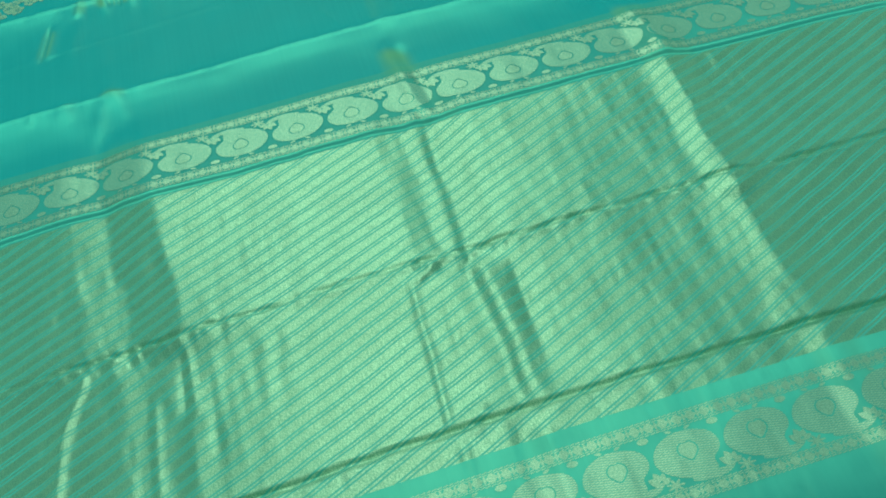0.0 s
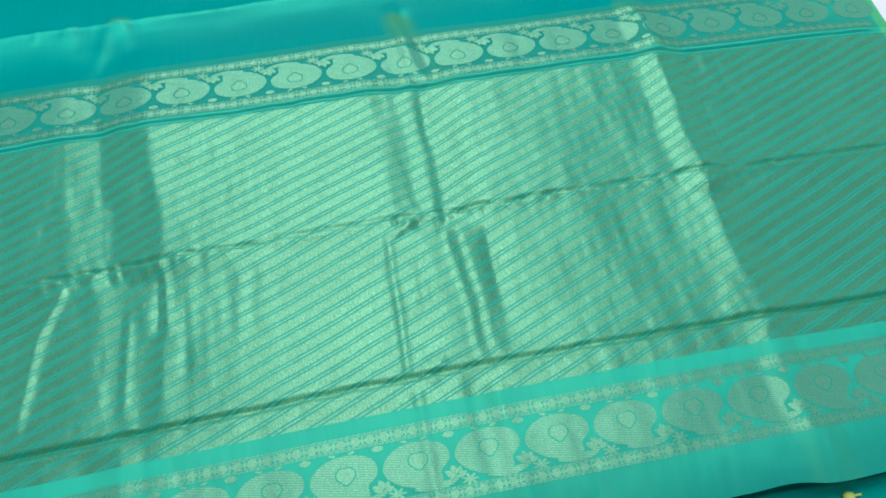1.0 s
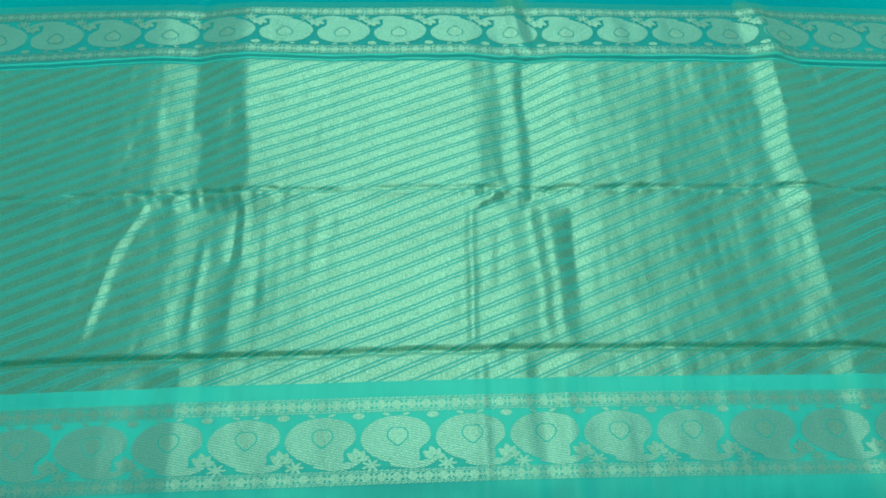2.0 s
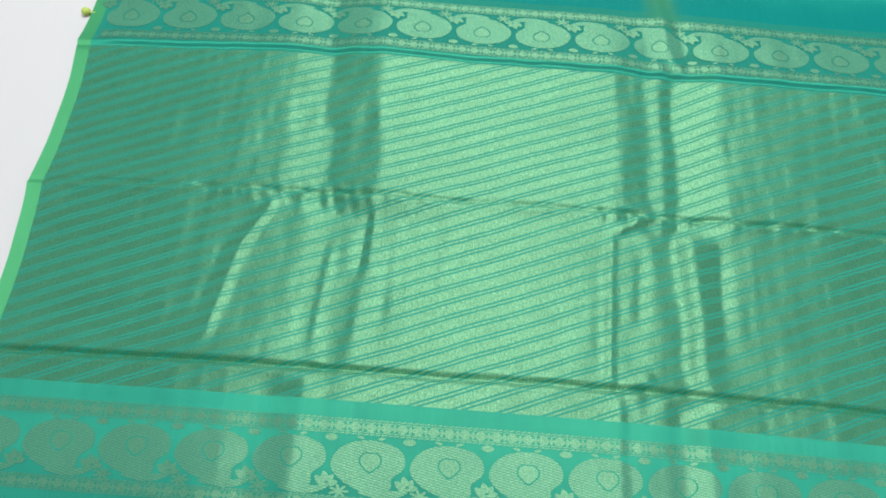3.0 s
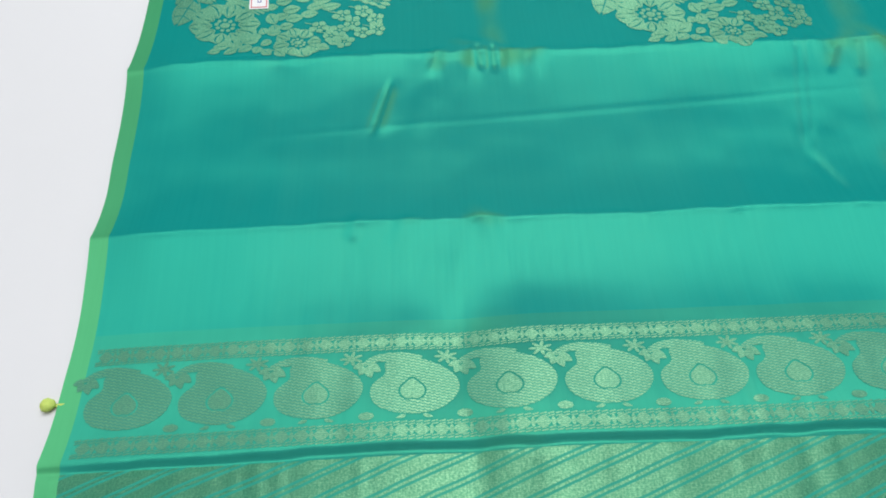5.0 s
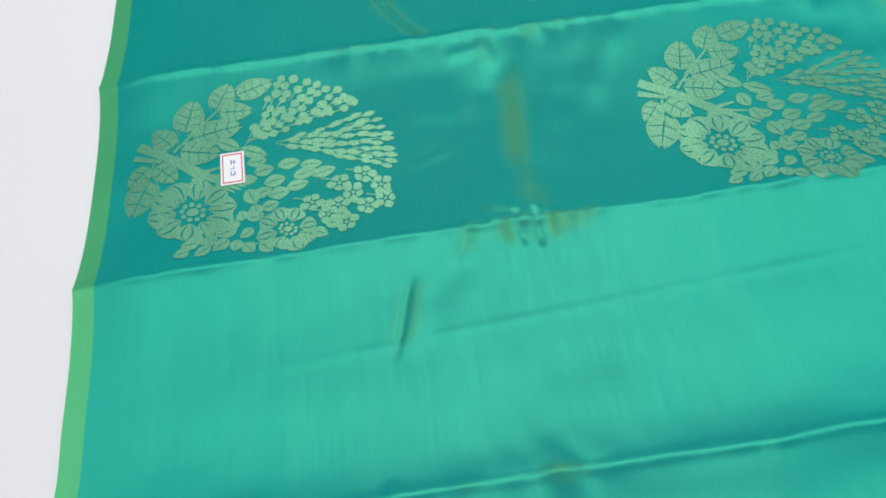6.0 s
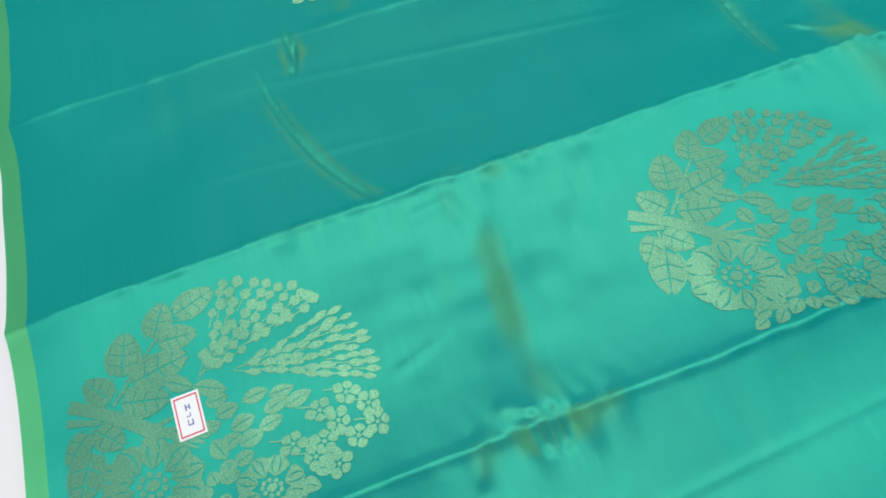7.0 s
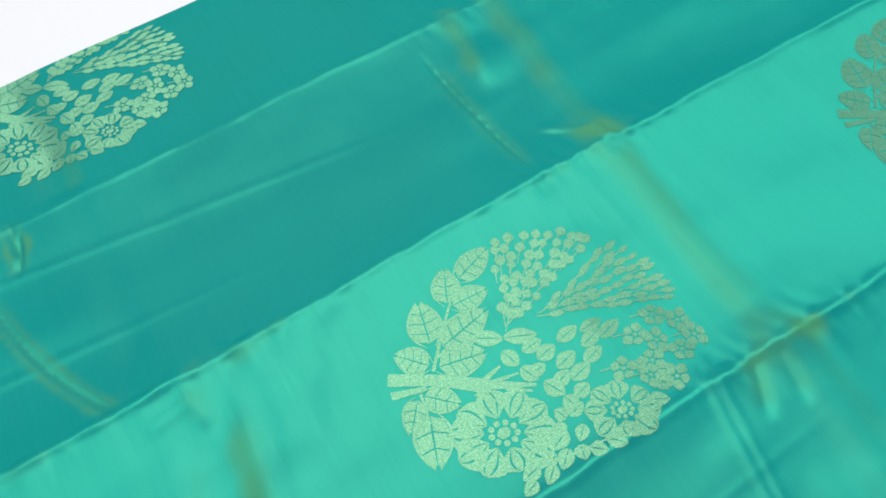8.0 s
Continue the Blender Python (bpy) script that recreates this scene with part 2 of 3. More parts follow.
height -= 0.0042 * (1 + 0.6 * smooth_noise(0.02, 3.0, 78)) * np.exp(-((gy + bend - 0.2890 + 0.0012 * smooth_noise(0.012, 3.0, 79)) / 0.0024) ** 2) * (0.45 + 0.55 * step(gx, -0.36, -0.28))
height += 0.0003 * smooth_noise(0.009, 3.0, 77) * np.exp(-((gy + bend - 0.285) / 0.008) ** 2)

# the pocket behind the lowest fold
height -= (0.0080 + 0.0012 * smooth_noise(0.08, 3.0, 51)) * np.exp(-((gy + bend - 0.1225) / 0.0033) ** 2)

# the pallu's quarters lie at different tilts
gold_zone = step(gy, 0.60, 0.47)
height += gold_zone * 0.05 * (np.clip(gx + 0.52, 0, 0.24) - np.clip(gx - 0.34, 0, 0.3))

height += gold_zone * (0.00032 * smooth_noise(0.016, 0.06, 61) + 0.00016 * smooth_noise(0.007, 0.03, 62))

# old folds along the sari, panel by panel
def panel_folds(x_line, z_line, y_lo, y_hi, slant, y_mid):
    """Sharp-edged slopes side by side along the sari, between two cross folds."""
    global height
    blend = step(gy, y_lo, y_lo + 0.02) * step(gy, y_hi, y_hi - (0.07 if y_hi > 0.4 else 0.02))
    x = gx - slant * (gy - y_mid) + 0.0036 * smooth_noise(0.12, 0.05, 41) + 0.0011 * smooth_noise(0.05, 0.014, 42)
    z = sum(np.interp(x + d, x_line, z_line) for d in (-0.004, -0.002, 0.0, 0.002, 0.004)) / 5
    height = height + blend * z


panel_folds((-0.350, -0.320, -0.280, -0.229, -0.195, -0.13, -0.06), (0, 0, -0.0042, 0.0042, 0.0022, 0.0003, 0), 0.262, 0.585, -0.06, 0.37)
panel_folds((-0.010, 0.006, 0.037, 0.050, 0.062, 0.105), (0, 0.0002, -0.0052, -0.0044, -0.0078, 0), 0.262, 0.53, 0.05, 0.37)
panel_folds((0.310, 0.338, 0.372, 0.420), (0, 0.0056, -0.0020, 0), 0.255, 0.56, 0.03, 0.37)
panel_folds((-0.330, -0.300, -0.262, -0.240, -0.215, -0.16), (0, -0.0008, -0.0022, -0.0012, 0.0, 0.0), 0.10, 0.285, 0.04, 0.2)
panel_folds((0.034, 0.056, 0.070, 0.092), (0, -0.0026, 0.0008, 0), 0.10, 0.285, -0.06, 0.2)
panel_folds((0.318, 0.335, 0.372, 0.410), (0, 0.0026, -0.0022, 0), 0.10, 0.285, -0.05, 0.2)
for fold_x, fold_y0, fold_y1, fold_w, fold_r in ((-0.226, 0.284, 0.205, 0.0040, -0.0014), (-0.203, 0.275, 0.150, 0.0060, -0.0010), (-0.258, 0.250, 0.120, 0.0050, 0.0010), (0.024, 0.262, 0.170, 0.0060, -0.0011), (0.098, 0.276, 0.190, 0.0070, -0.0011), (-0.150, 0.280, 0.180, 0.0070, 0.0007)):
    crease(fold_x, fold_y0, fold_x - 0.006, fold_y1, fold_w, fold_r)
crease(-0.312, 0.288, -0.348, 0.215, 0.005, 0.0020)
crease(-0.336, 0.255, -0.361, 0.125, 0.007, 0.0020)
crease(-0.350, 0.255, -0.372, 0.150, 0.006, -0.0007)
crease(-0.225, 0.290, -0.221, 0.200, 0.006, 0.0014)
crease(-0.221, 0.240, -0.233, 0.110, 0.010, 0.0012)
crease(-0.202, 0.275, -0.209, 0.180, 0.008, 0.0012)
crease(-0.004, 0.285, -0.010, 0.115, 0.0045, 0.0013, 0.12)
crease(-0.016, 0.280, -0.018, 0.125, 0.008, -0.0010)
crease(-0.004, 0.266, 0.036, 0.290, 0.004, 0.0022, 0.2)
crease(0.066, 0.285, 0.072, 0.115, 0.012, 0.0018, 0.2)
crease(0.090, 0.275, 0.094, 0.150, 0.008, -0.0008)
crease(-0.005, 0.118, 0.030, 0.140, 0.007, 0.0020, 0.3)
crease(0.324, 0.295, 0.324, 0.110, 0.022, 0.0034, 0.15)
crease(-0.290, 0.120, -0.296, -0.080, 0.020, -0.0022, 0.1)
crease(-0.262, 0.120, -0.262, -0.080, 0.010, 0.0012, 0.1)
crease(-0.005, 0.120, -0.008, -0.080, 0.005, 0.0014, 0.1)
crease(0.045, 0.120, 0.048, -0.080, 0.010, -0.0020, 0.1)
crease(0.065, 0.120, 0.068, -0.080, 0.008, 0.0014, 0.1)
crease(0.324, 0.130, 0.330, -0.090, 0.016, 0.0040, 0.1)
# plain silk
crease(-0.271, 0.640, -0.300, 0.530, 0.009, 0.0010, 0.4)
crease(-0.271, 0.640, -0.252, 0.570, 0.008, 0.0008, 0.4)
crease(-0.358, 0.628, -0.364, 0.600, 0.005, 0.0011)
crease(0.049, 0.590, 0.070, 0.450, 0.010, 0.0034, 0.2)
crease(0.062, 0.580, 0.084, 0.455, 0.010, -0.0024, 0.2)
crease(0.332, 0.560, 0.346, 0.450, 0.012, 0.0034, 0.2)
crease(-0.333, 0.760, -0.351, 0.695, 0.0026, -0.0020)
crease(-0.325, 0.760, -0.343, 0.695, 0.007, 0.0010)
crease(-0.301, 0.755, -0.314, 0.690, 0.009, 0.0007)
crease(-0.290, 0.792, -0.302, 0.755, 0.004, 0.0012)
crease(-0.260, 0.792, -0.257, 0.760, 0.003, -0.0022)
crease(-0.247, 0.792, -0.246, 0.758, 0.003, -0.0022)
crease(0.018, 0.800, -0.007, 0.670, 0.003, 0.0007, 0.15)
crease(0.027, 0.800, 0.002, 0.680, 0.003, 0.0007, 0.15)
crease(-0.008, 0.675, 0.014, 0.622, 0.005, -0.0009)
crease(0.052, 0.790, 0.032, 0.745, 0.004, -0.0014)
crease(0.066, 0.790, 0.058, 0.740, 0.004, -0.0012)
crease(0.074, 0.810, 0.062, 0.600, 0.014, 0.0026, 0.15)
crease(-0.226, 0.955, -0.253, 0.760, 0.008, 0.0022, 0.25)
crease(-0.258, 0.930, -0.262, 0.820, 0.018, -0.0022, 0.3)
crease(-0.145, 0.955, -0.190, 0.870, 0.012, 0.0014)
crease(-0.205, 0.955, -0.215, 0.850, 0.014, 0.0014)
crease(-0.290, 0.936, -0.248, 0.942, 0.006, 0.0010)
crease(-0.258, 0.975, -0.252, 0.915, 0.007, 0.0018)
crease(-0.332, 0.838, -0.290, 0.852, 0.004, 0.0004)
crease(-0.280, 0.800, -0.252, 0.786, 0.005, 0.0014)
tuck(((-0.354, 1.110), (-0.345, 1.020), (-0.297, 0.957)), 0.0022, 0.0026)
tuck(((-0.318, 1.124), (-0.321, 1.107), (-0.327, 1.091)), 0.0021, 0.0022)
crease(-0.322, 1.140, -0.322, 1.100, 0.003, -0.0022)
tuck(((0.008, 1.110), (0.010, 1.040), (0.020, 0.966)), 0.0022, 0.0020)
crease(0.040, 1.000, 0.082, 0.966, 0.003, 0.0014)
crease(0.046, 1.150, 0.038, 1.050, 0.006, 0.0018)
crease(0.088, 1.165, 0.076, 0.945, 0.009, 0.0024, 0.15)
crease(0.075, 1.000, 0.074, 0.765, 0.010, 0.0026, 0.25)
crease(-0.290, 1.300, -0.280, 1.130, 0.016, -0.0026, 0.1)
crease(-0.416, 1.100, 0.030, 1.045, 0.003, 0.0003)
crease(-0.500, 1.030, -0.110, 0.998, 0.003, 0.0003)
crease(-0.479, 0.700, 0.108, 0.735, 0.003, 0.0003)
pinch(-0.285, 0.284, 0.05, 0.0012, 420)
pinch(0.028, 0.286, 0.045, 0.0014, 380)
pinch(0.334, 0.281, 0.04, 0.0012, 420)
pinch(-0.272, 0.622, 0.05, 0.0008, 260)
pinch(-0.252, 0.785, 0.05, 0.0012, 420)
pinch(0.065, 0.785, 0.06, 0.0012, 420)
pinch(-0.258, 0.960, 0.07, 0.0015, 330)
pinch(0.078, 0.961, 0.05, 0.0015, 420)
pinch(0.045, 1.134, 0.03, 0.0010, 420)
pinch(0.010, 0.119, 0.03, 0.0006, 300)
pinch(0.070, 0.460, 0.03, 0.0012, 300)
pinch(0.342, 0.460, 0.03, 0.0012, 300)

def scallops(y, x_lo, x_hi, cell, reach, rise, seed):
    """Small uneven puckers that hang from a fold's lip."""
    global height
    below = (y - gy) / reach
    fall = np.where(below > 0, np.exp(-below ** 2), np.exp(-(below * 5) ** 2))
    run = step(gx, x_lo, x_lo + 0.03) * step(gx, x_hi, x_hi - 0.03)
    lean = smooth_noise(0.09, 0.03, seed + 2)
    wave = smooth_noise(cell, 3.0, seed) + 0.5 * smooth_noise(cell * 0.45, 3.0, seed + 1) * np.exp(-(below * 2) ** 2)
    height = height + rise * run * fall * wave * (1 + 0.6 * lean)


scallops(0.957, -0.42, -0.17, 0.016, 0.016, 0.0014, 101)
scallops(0.957, -0.02, 0.13, 0.012, 0.014, 0.0013, 104)
scallops(0.957, -0.20, 0.36, 0.030, 0.012, 0.0006, 107)
scallops(0.780, -0.52, -0.30, 0.030, 0.014, 0.0007, 110)
scallops(0.780, -0.32, -0.18, 0.011, 0.020, 0.0012, 113)
scallops(0.780, -0.02, 0.16, 0.010, 0.022, 0.0013, 116)
scallops(0.617, -0.38, -0.22, 0.020, 0.022, 0.0009, 119)
scallops(0.285, -0.40, -0.16, 0.010, 0.012, 0.0008, 122)
scallops(0.285, -0.04, 0.12, 0.009, 0.014, 0.0009, 125)
scallops(0.285, -0.18, 0.40, 0.014, 0.005, 0.0006, 128)
scallops(0.121, -0.30, 0.12, 0.014, 0.012, 0.0007, 131)

# the cloth is slack where old folds cross
for x, y, rx, ry, amp, seed in ((-0.262, 0.885, 0.085, 0.075, 0.0013, 81), (0.050, 0.880, 0.075, 0.080, 0.0010, 82), (0.045, 1.060, 0.065, 0.080, 0.0010, 83), (-0.300, 0.720, 0.085, 0.060, 0.0007, 84), (0.030, 0.700, 0.075, 0.070, 0.0008, 85)):
    slack = np.exp(-((gx - x) / rx) ** 2 - ((gy - y) / ry) ** 2)
    height += amp * slack * (smooth_noise(0.045, 0.035, seed) + 0.35 * smooth_noise(0.018, 0.020, seed + 10))
height += 0.0003 * smooth_noise(0.028, 0.25, 91) * step(gy, 0.43, 0.47) * step(gy, 0.57, 0.53)
# the fold lies flatter on its far side
fold_u = np.where(gy < 0.779, np.clip((gy - 0.697) / 0.082, 0, 1) ** 2, np.clip(1 - (gy - 0.779) / 0.089, 0, 1) ** 3)
height -= 0.0042 * fold_u * step(gx, 0.10, 0.24)

# the edges come down on the floor
near_edge = np.minimum(np.minimum(gx - XL, XR - gx) / 0.05, (YF - gy) / 0.03)
settle = np.clip(near_edge, 0, 1)
height = 0.0012 + (np.maximum(height, 0.0) - 0.0012) * (0.35 + 0.65 * settle * settle * (3 - 2 * settle))
height = np.where(height < 0.003, 0.0008 + 0.0022 * np.exp((height - 0.003) / 0.0022), height)

grad_y, grad_x = np.gradient(height, gy[1, 0] - gy[0, 0], gx[0, 1] - gx[0, 0])
normals = np.stack([-grad_x, -grad_y, np.ones_like(height)], -1)
normals /= np.linalg.norm(normals, axis=-1, keepdims=True)

# mask of the painted olive glint, from the slope across the cloth
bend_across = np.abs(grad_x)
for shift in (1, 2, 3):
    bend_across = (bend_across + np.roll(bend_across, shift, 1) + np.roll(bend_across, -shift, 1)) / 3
bend_across = 0.7 * (1 - np.minimum(1, 3 * nip_shade)) * step(bend_across, 0.07, 0.24) * np.clip((np.minimum(gx - XL, XR - gx) - 0.06) / 0.03, 0, 1) * np.clip((gy - 0.50) / 0.06, 0.25, 1)

# painted shade of the nips: some olive, duller sheen
bend_across = np.maximum(bend_across, 0.30 * nip_shade)

# the plan of the sheet: selvages and ends are a little wavy
px = gx + (0.0022 * smooth_noise(0.3, 0.05, 31) + 0.0015 - 0.0045 * sum(np.exp(-np.abs(gy - f) / 0.028) for f in FOLDS_Y)) * np.clip(1 - (gx - XL) / 0.06, 0, 1)
px = px + 0.003 * smooth_noise(0.3, 0.06, 32) * np.clip(1 - (XR - gx) / 0.06, 0, 1)
py = gy + (0.006 * smooth_noise(0.055, 2.0, 33) - 0.004 * np.exp(-((gx - 0.318) / 0.02) ** 2)) * np.clip(1 - (gy - YN) / 0.03, 0, 1)
py = py - 0.024 * np.log1p(np.exp((gx - 0.05) / 0.05)) * 0.05   # the cloth lies a little askew on its far side
py = py + 0.002 * smooth_noise(0.12, 2.0, 34) * np.clip(1 - (YF - gy) / 0.04, 0, 1)


def sample(field, x, y):
    """A field of the sheet at plan places, between its grid's corners."""
    fx, fy = np.clip((x - XL) / (XR - XL) * (NX - 1), 0, NX - 1.001), np.clip((y - YN) / (YF - YN) * (NY - 1), 0, NY - 1.001)
    ix, iy = fx.astype(int), fy.astype(int)
    tx, ty = fx - ix, fy - iy
    if field.ndim == 3:
        tx, ty = tx[..., None], ty[..., None]
    return (field[iy, ix] * (1 - tx) + field[iy, ix + 1] * tx) * (1 - ty) + (field[iy + 1, ix] * (1 - tx) + field[iy + 1, ix + 1] * tx) * ty


sari = tagged(new("silk_sari"), "turquoise shot-silk sari with gold brocade, spread creased on white floor", "sari")


def mesh_object(name, co, faces, mat, parent=None, nrm=None, label=""):
    me = bpy.data.meshes.new(name)
    me.from_pydata(co, [], faces)
    me.polygons.foreach_set("use_smooth", np.ones(len(faces), dtype=bool))
    me.materials.append(mat)
    if nrm is not None:
        me.normals_split_custom_set_from_vertices(nrm)
    ob = new(name, me)
    ob.parent = parent
    if label:
        tagged(ob, label)
    return ob


def cloth_part(name, x0, x1, y0, y1, mat, label=""):
    i0, i1 = (round((v - XL) / (XR - XL) * (NX - 1)) for v in (x0, x1))
    j0, j1 = (round((v - YN) / (YF - YN) * (NY - 1)) for v in (y0, y1))
    cut = np.s_[j0:j1 + 1, i0:i1 + 1]
    h, w = height[cut].shape
    co = np.stack([px[cut], py[cut], height[cut]], -1).reshape(-1, 3)
    nr = normals[cut].reshape(-1, 3)
    k = np.arange(h * w).reshape(h, w)
    quads = np.stack([k[:-1, :-1], k[:-1, 1:], k[1:, 1:], k[1:, :-1]], -1).reshape(-1, 4)
    # a hem turned down round the outer edge gives the cloth its thickness
    loop = np.concatenate([k[0, :], k[1:, -1], k[-1, -2::-1], k[-2:0:-1, 0]])
    below = co[loop] - (0, 0, 0.0007)
    m = len(loop)
    ring = np.arange(m)
    skirt = np.stack([loop, h * w + ring, h * w + (ring + 1) % m, loop[(ring + 1) % m]], -1)
    co, nr = np.concatenate([co, below]), np.concatenate([nr, nr[loop]])
    ob = mesh_object(name, co.tolist(), quads.tolist() + skirt.tolist(), mat, sari, nr.tolist(), label)
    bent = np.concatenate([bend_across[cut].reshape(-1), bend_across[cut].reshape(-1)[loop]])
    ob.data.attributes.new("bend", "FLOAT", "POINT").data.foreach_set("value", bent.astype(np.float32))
    return ob


XS, XE = XL + 0.0145, XR - 0.0145
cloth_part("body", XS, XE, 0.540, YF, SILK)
cloth_part("border_band", XS, XE, 0.448, 0.540, BAND, "green-turquoise silk band with gold paisleys")
cloth_part("pallu", XS, XE, 0.0965, 0.448, PALLU, "gold brocade pallu with slanting turquoise lines")
cloth_part("end_band", XS, XE, YN, 0.0965, BAND)
cloth_part("selvage", XL, XS, YN, YF, SELVAGE, "bright green woven selvage")
cloth_part("selvage", XE, XR, YN, YF, SELVAGE, "bright green woven selvage")

# the end that is turned back under the near edge
ux, uy = np.meshgrid(np.linspace(XL + 0.012, XR - 0.006, 240), np.linspace(-0.13, 0.0, 40))
uz = 0.0012 + 0.0022 * np.exp(-((uy + 0.041 - 0.006 * np.sin(ux * 9)) / 0.004) ** 2) + 0.0008 * (1 + np.sin(ux * 23 + uy * 11)) * np.clip((uy + 0.13) / 0.02, 0, 1)
uk = np.arange(ux.size).reshape(ux.shape)
mesh_object("turned_end", np.stack([ux, uy, uz], -1).reshape(-1, 3).tolist(), np.stack([uk[:-1, :-1], uk[:-1, 1:], uk[1:, 1:], uk[1:, :-1]], -1).reshape(-1, 4).tolist(), SILK, sari, None, "dark turquoise turned-under end of the sari")

# ---- woven motifs, laid on the sheet ----
LIFT = 0.0003


def drape(name, grids, mat, parent, label="", lift=LIFT):
    """One mesh from small plan grids (rows, columns, xy) that follow the sheet's creases."""
    co, faces, n = [], [], 0
    for g in grids:
        h, w = g.shape[:2]
        g = np.stack([g[..., 0], np.minimum(g[..., 1], YF - 0.0005 + 0.002 * (g[..., 1] - YF))], -1)
        co.append(g.reshape(-1, 2))
        k = np.arange(h * w).reshape(h, w) + n
        faces.append(np.stack([k[:-1, :-1], k[:-1, 1:], k[1:, 1:], k[1:, :-1]], -1).reshape(-1, 4))
        n += h * w
    co, faces = np.concatenate(co), np.concatenate(faces)
    a, b, d = co[faces[:, 0]], co[faces[:, 1]], co[faces[:, 3]]
    flip = (b - a)[:, 0] * (d - a)[:, 1] - (b - a)[:, 1] * (d - a)[:, 0] < 0
    faces[flip] = faces[flip][:, ::-1]
    z, nr = sample(height, co[:, 0], co[:, 1]), sample(normals, co[:, 0], co[:, 1])
    x, y = sample(px, co[:, 0], co[:, 1]), sample(py, co[:, 0], co[:, 1])
    return mesh_object(name, np.stack([x, y, z + lift], -1).tolist(), faces.tolist(), mat, parent, nr.tolist(), label)


def leaf(x0, y0, x1, y1, width, slits=1, rows=8, blunt=0.75, veins=0):
    """A leaf or petal from its base to its tip, cut lengthwise by thin veins; with veins, a rim round slanting ribs."""
    dx, dy = x1 - x0, y1 - y0
    n = math.hypot(dx, dy)
    ex, ey = dx / n, dy / n

    def patch(s, across):
        """A grid over lengths s (rows, columns) and offsets across (rows, columns), each from -1 to 1."""
        half = 0.5 * width * np.sin(math.pi * np.clip(s, 0.02, 0.985) ** blunt) ** 0.7
        return np.stack([x0 + s * n * ex - half * across * ey, y0 + s * n * ey + half * across * ex], -1)

    if veins:
        grids = []
        for side in (-1, 1):
            s = np.linspace(0, 1, rows)[:, None] + np.zeros((1, 2))
            grids.append(patch(s, side * np.array([[0.83, 1.0]]) + np.zeros((rows, 1))))
            for k in range(veins):
                a, b = 0.08 + 0.84 * k / veins, 0.08 + 0.84 * (k + 0.91) / veins
                across = np.array([[0.05, 0.40, 0.81]])
                ends = np.array([[a], [(a + b) / 2], [b]]) + 0.10 * across
                grids.append(patch(np.clip(ends, 0, 1), side * across + np.zeros((3, 1))))
        return grids
    gap, grids = 0.07, []
    for q in range(slits + 1):
        lo, hi = -1 + 2 * q / (slits + 1), -1 + 2 * (q + 1) / (slits + 1)
        lo, hi = lo + (gap if q else 0), hi - (gap if q < slits else 0)
        across = np.linspace(lo, hi, 3)[None, :]
        grids.append(patch(np.linspace(0, 1, rows)[:, None] + 0 * across, across + np.zeros((rows, 1))))
    return grids


def stroke(x0, y0, x1, y1, w0, w1, rows=6):
    dx, dy = x1 - x0, y1 - y0
    n = math.hypot(dx, dy)
    s, across = np.linspace(0, 1, rows)[:, None], np.array([[-0.5, 0, 0.5]])
    w = w0 + (w1 - w0) * s
    return [np.stack([x0 + dx * s - across * w * dy / n, y0 + dy * s + across * w * dx / n], -1)]


def disc(x, y, rx, ry, inner=0.0, rings=3, n=14):
    a, r = np.linspace(0, 2 * math.pi, n + 1)[None, :], np.linspace(max(inner, 0.02), 1, rings)[:, None]
    return [np.stack([x + rx * r * np.cos(a), y + ry * r * np.sin(a)], -1)]


def blossom(x, y, radius, petals, width, slits=0, turn=0.0, core=0.22):
    grids = disc(x, y, radius * core * 0.75, radius * core * 0.75)
    for k in range(petals):
        a = turn + 2 * math.pi * k / petals
        r = radius * (0.92 + 0.14 * math.sin(k * 2.4 + turn))
        grids += leaf(x + core * 1.1 * radius * math.cos(a), y + core * 1.1 * radius * math.sin(a), x + r * math.cos(a), y + r * math.sin(a), width, slits, 7, 1.25)
    return grids


def placed(grids, x, y, scale=0.001, turn=0.0):
    ca, sa = math.cos(turn), math.sin(turn)
    return [np.stack([x + scale * (g[..., 0] * ca - g[..., 1] * sa), y + scale * (g[..., 0] * sa + g[..., 1] * ca)], -1) for g in grids]


def fan(apex, left, right, rows, size, seed, long, fat=1.75):
    """Buds on stems that spread from the apex between two far corners."""
    rng = random.Random(seed)
    grids = []
    (ax, ay), (lx, ly), (rx, ry) = apex, left, right
    for k in range(1, rows + 1):
        f = k / rows
        count = max(1, round(1 + f * (rows - 1)))
        for q in range(count):
            u = 0.5 if count == 1 else (q + 0.35 * (k % 2) * (1 if q < count - 1 else 0)) / (count - 1)
            tx, ty = lx + (rx - lx) * u, ly + (ry - ly) * u
            bulge = 1 + 0.10 * math.sin(math.pi * u)
            x, y = ax + (tx - ax) * f * bulge + rng.uniform(-1.8, 1.8), ay + (ty - ay) * f * bulge + rng.uniform(-1.6, 1.6)
            ux, uy = tx - ax, ty - ay
            n = math.hypot(ux, uy)
            ux, uy = ux / n, uy / n
            r = size * rng.uniform(0.85, 1.15)
            bud = leaf(x - ux * r * long, y - uy * r * long, x + ux * r * long, y + uy * r * long, r * fat, 0, 6, 1.0)
            grids.append(bud + stroke(x - ux * r * (long + 2.2), y - uy * r * (long + 2.2), x - ux * r * long * 0.9, y - uy * r * long * 0.9, 0.7, 0.9, 3))
    return grids


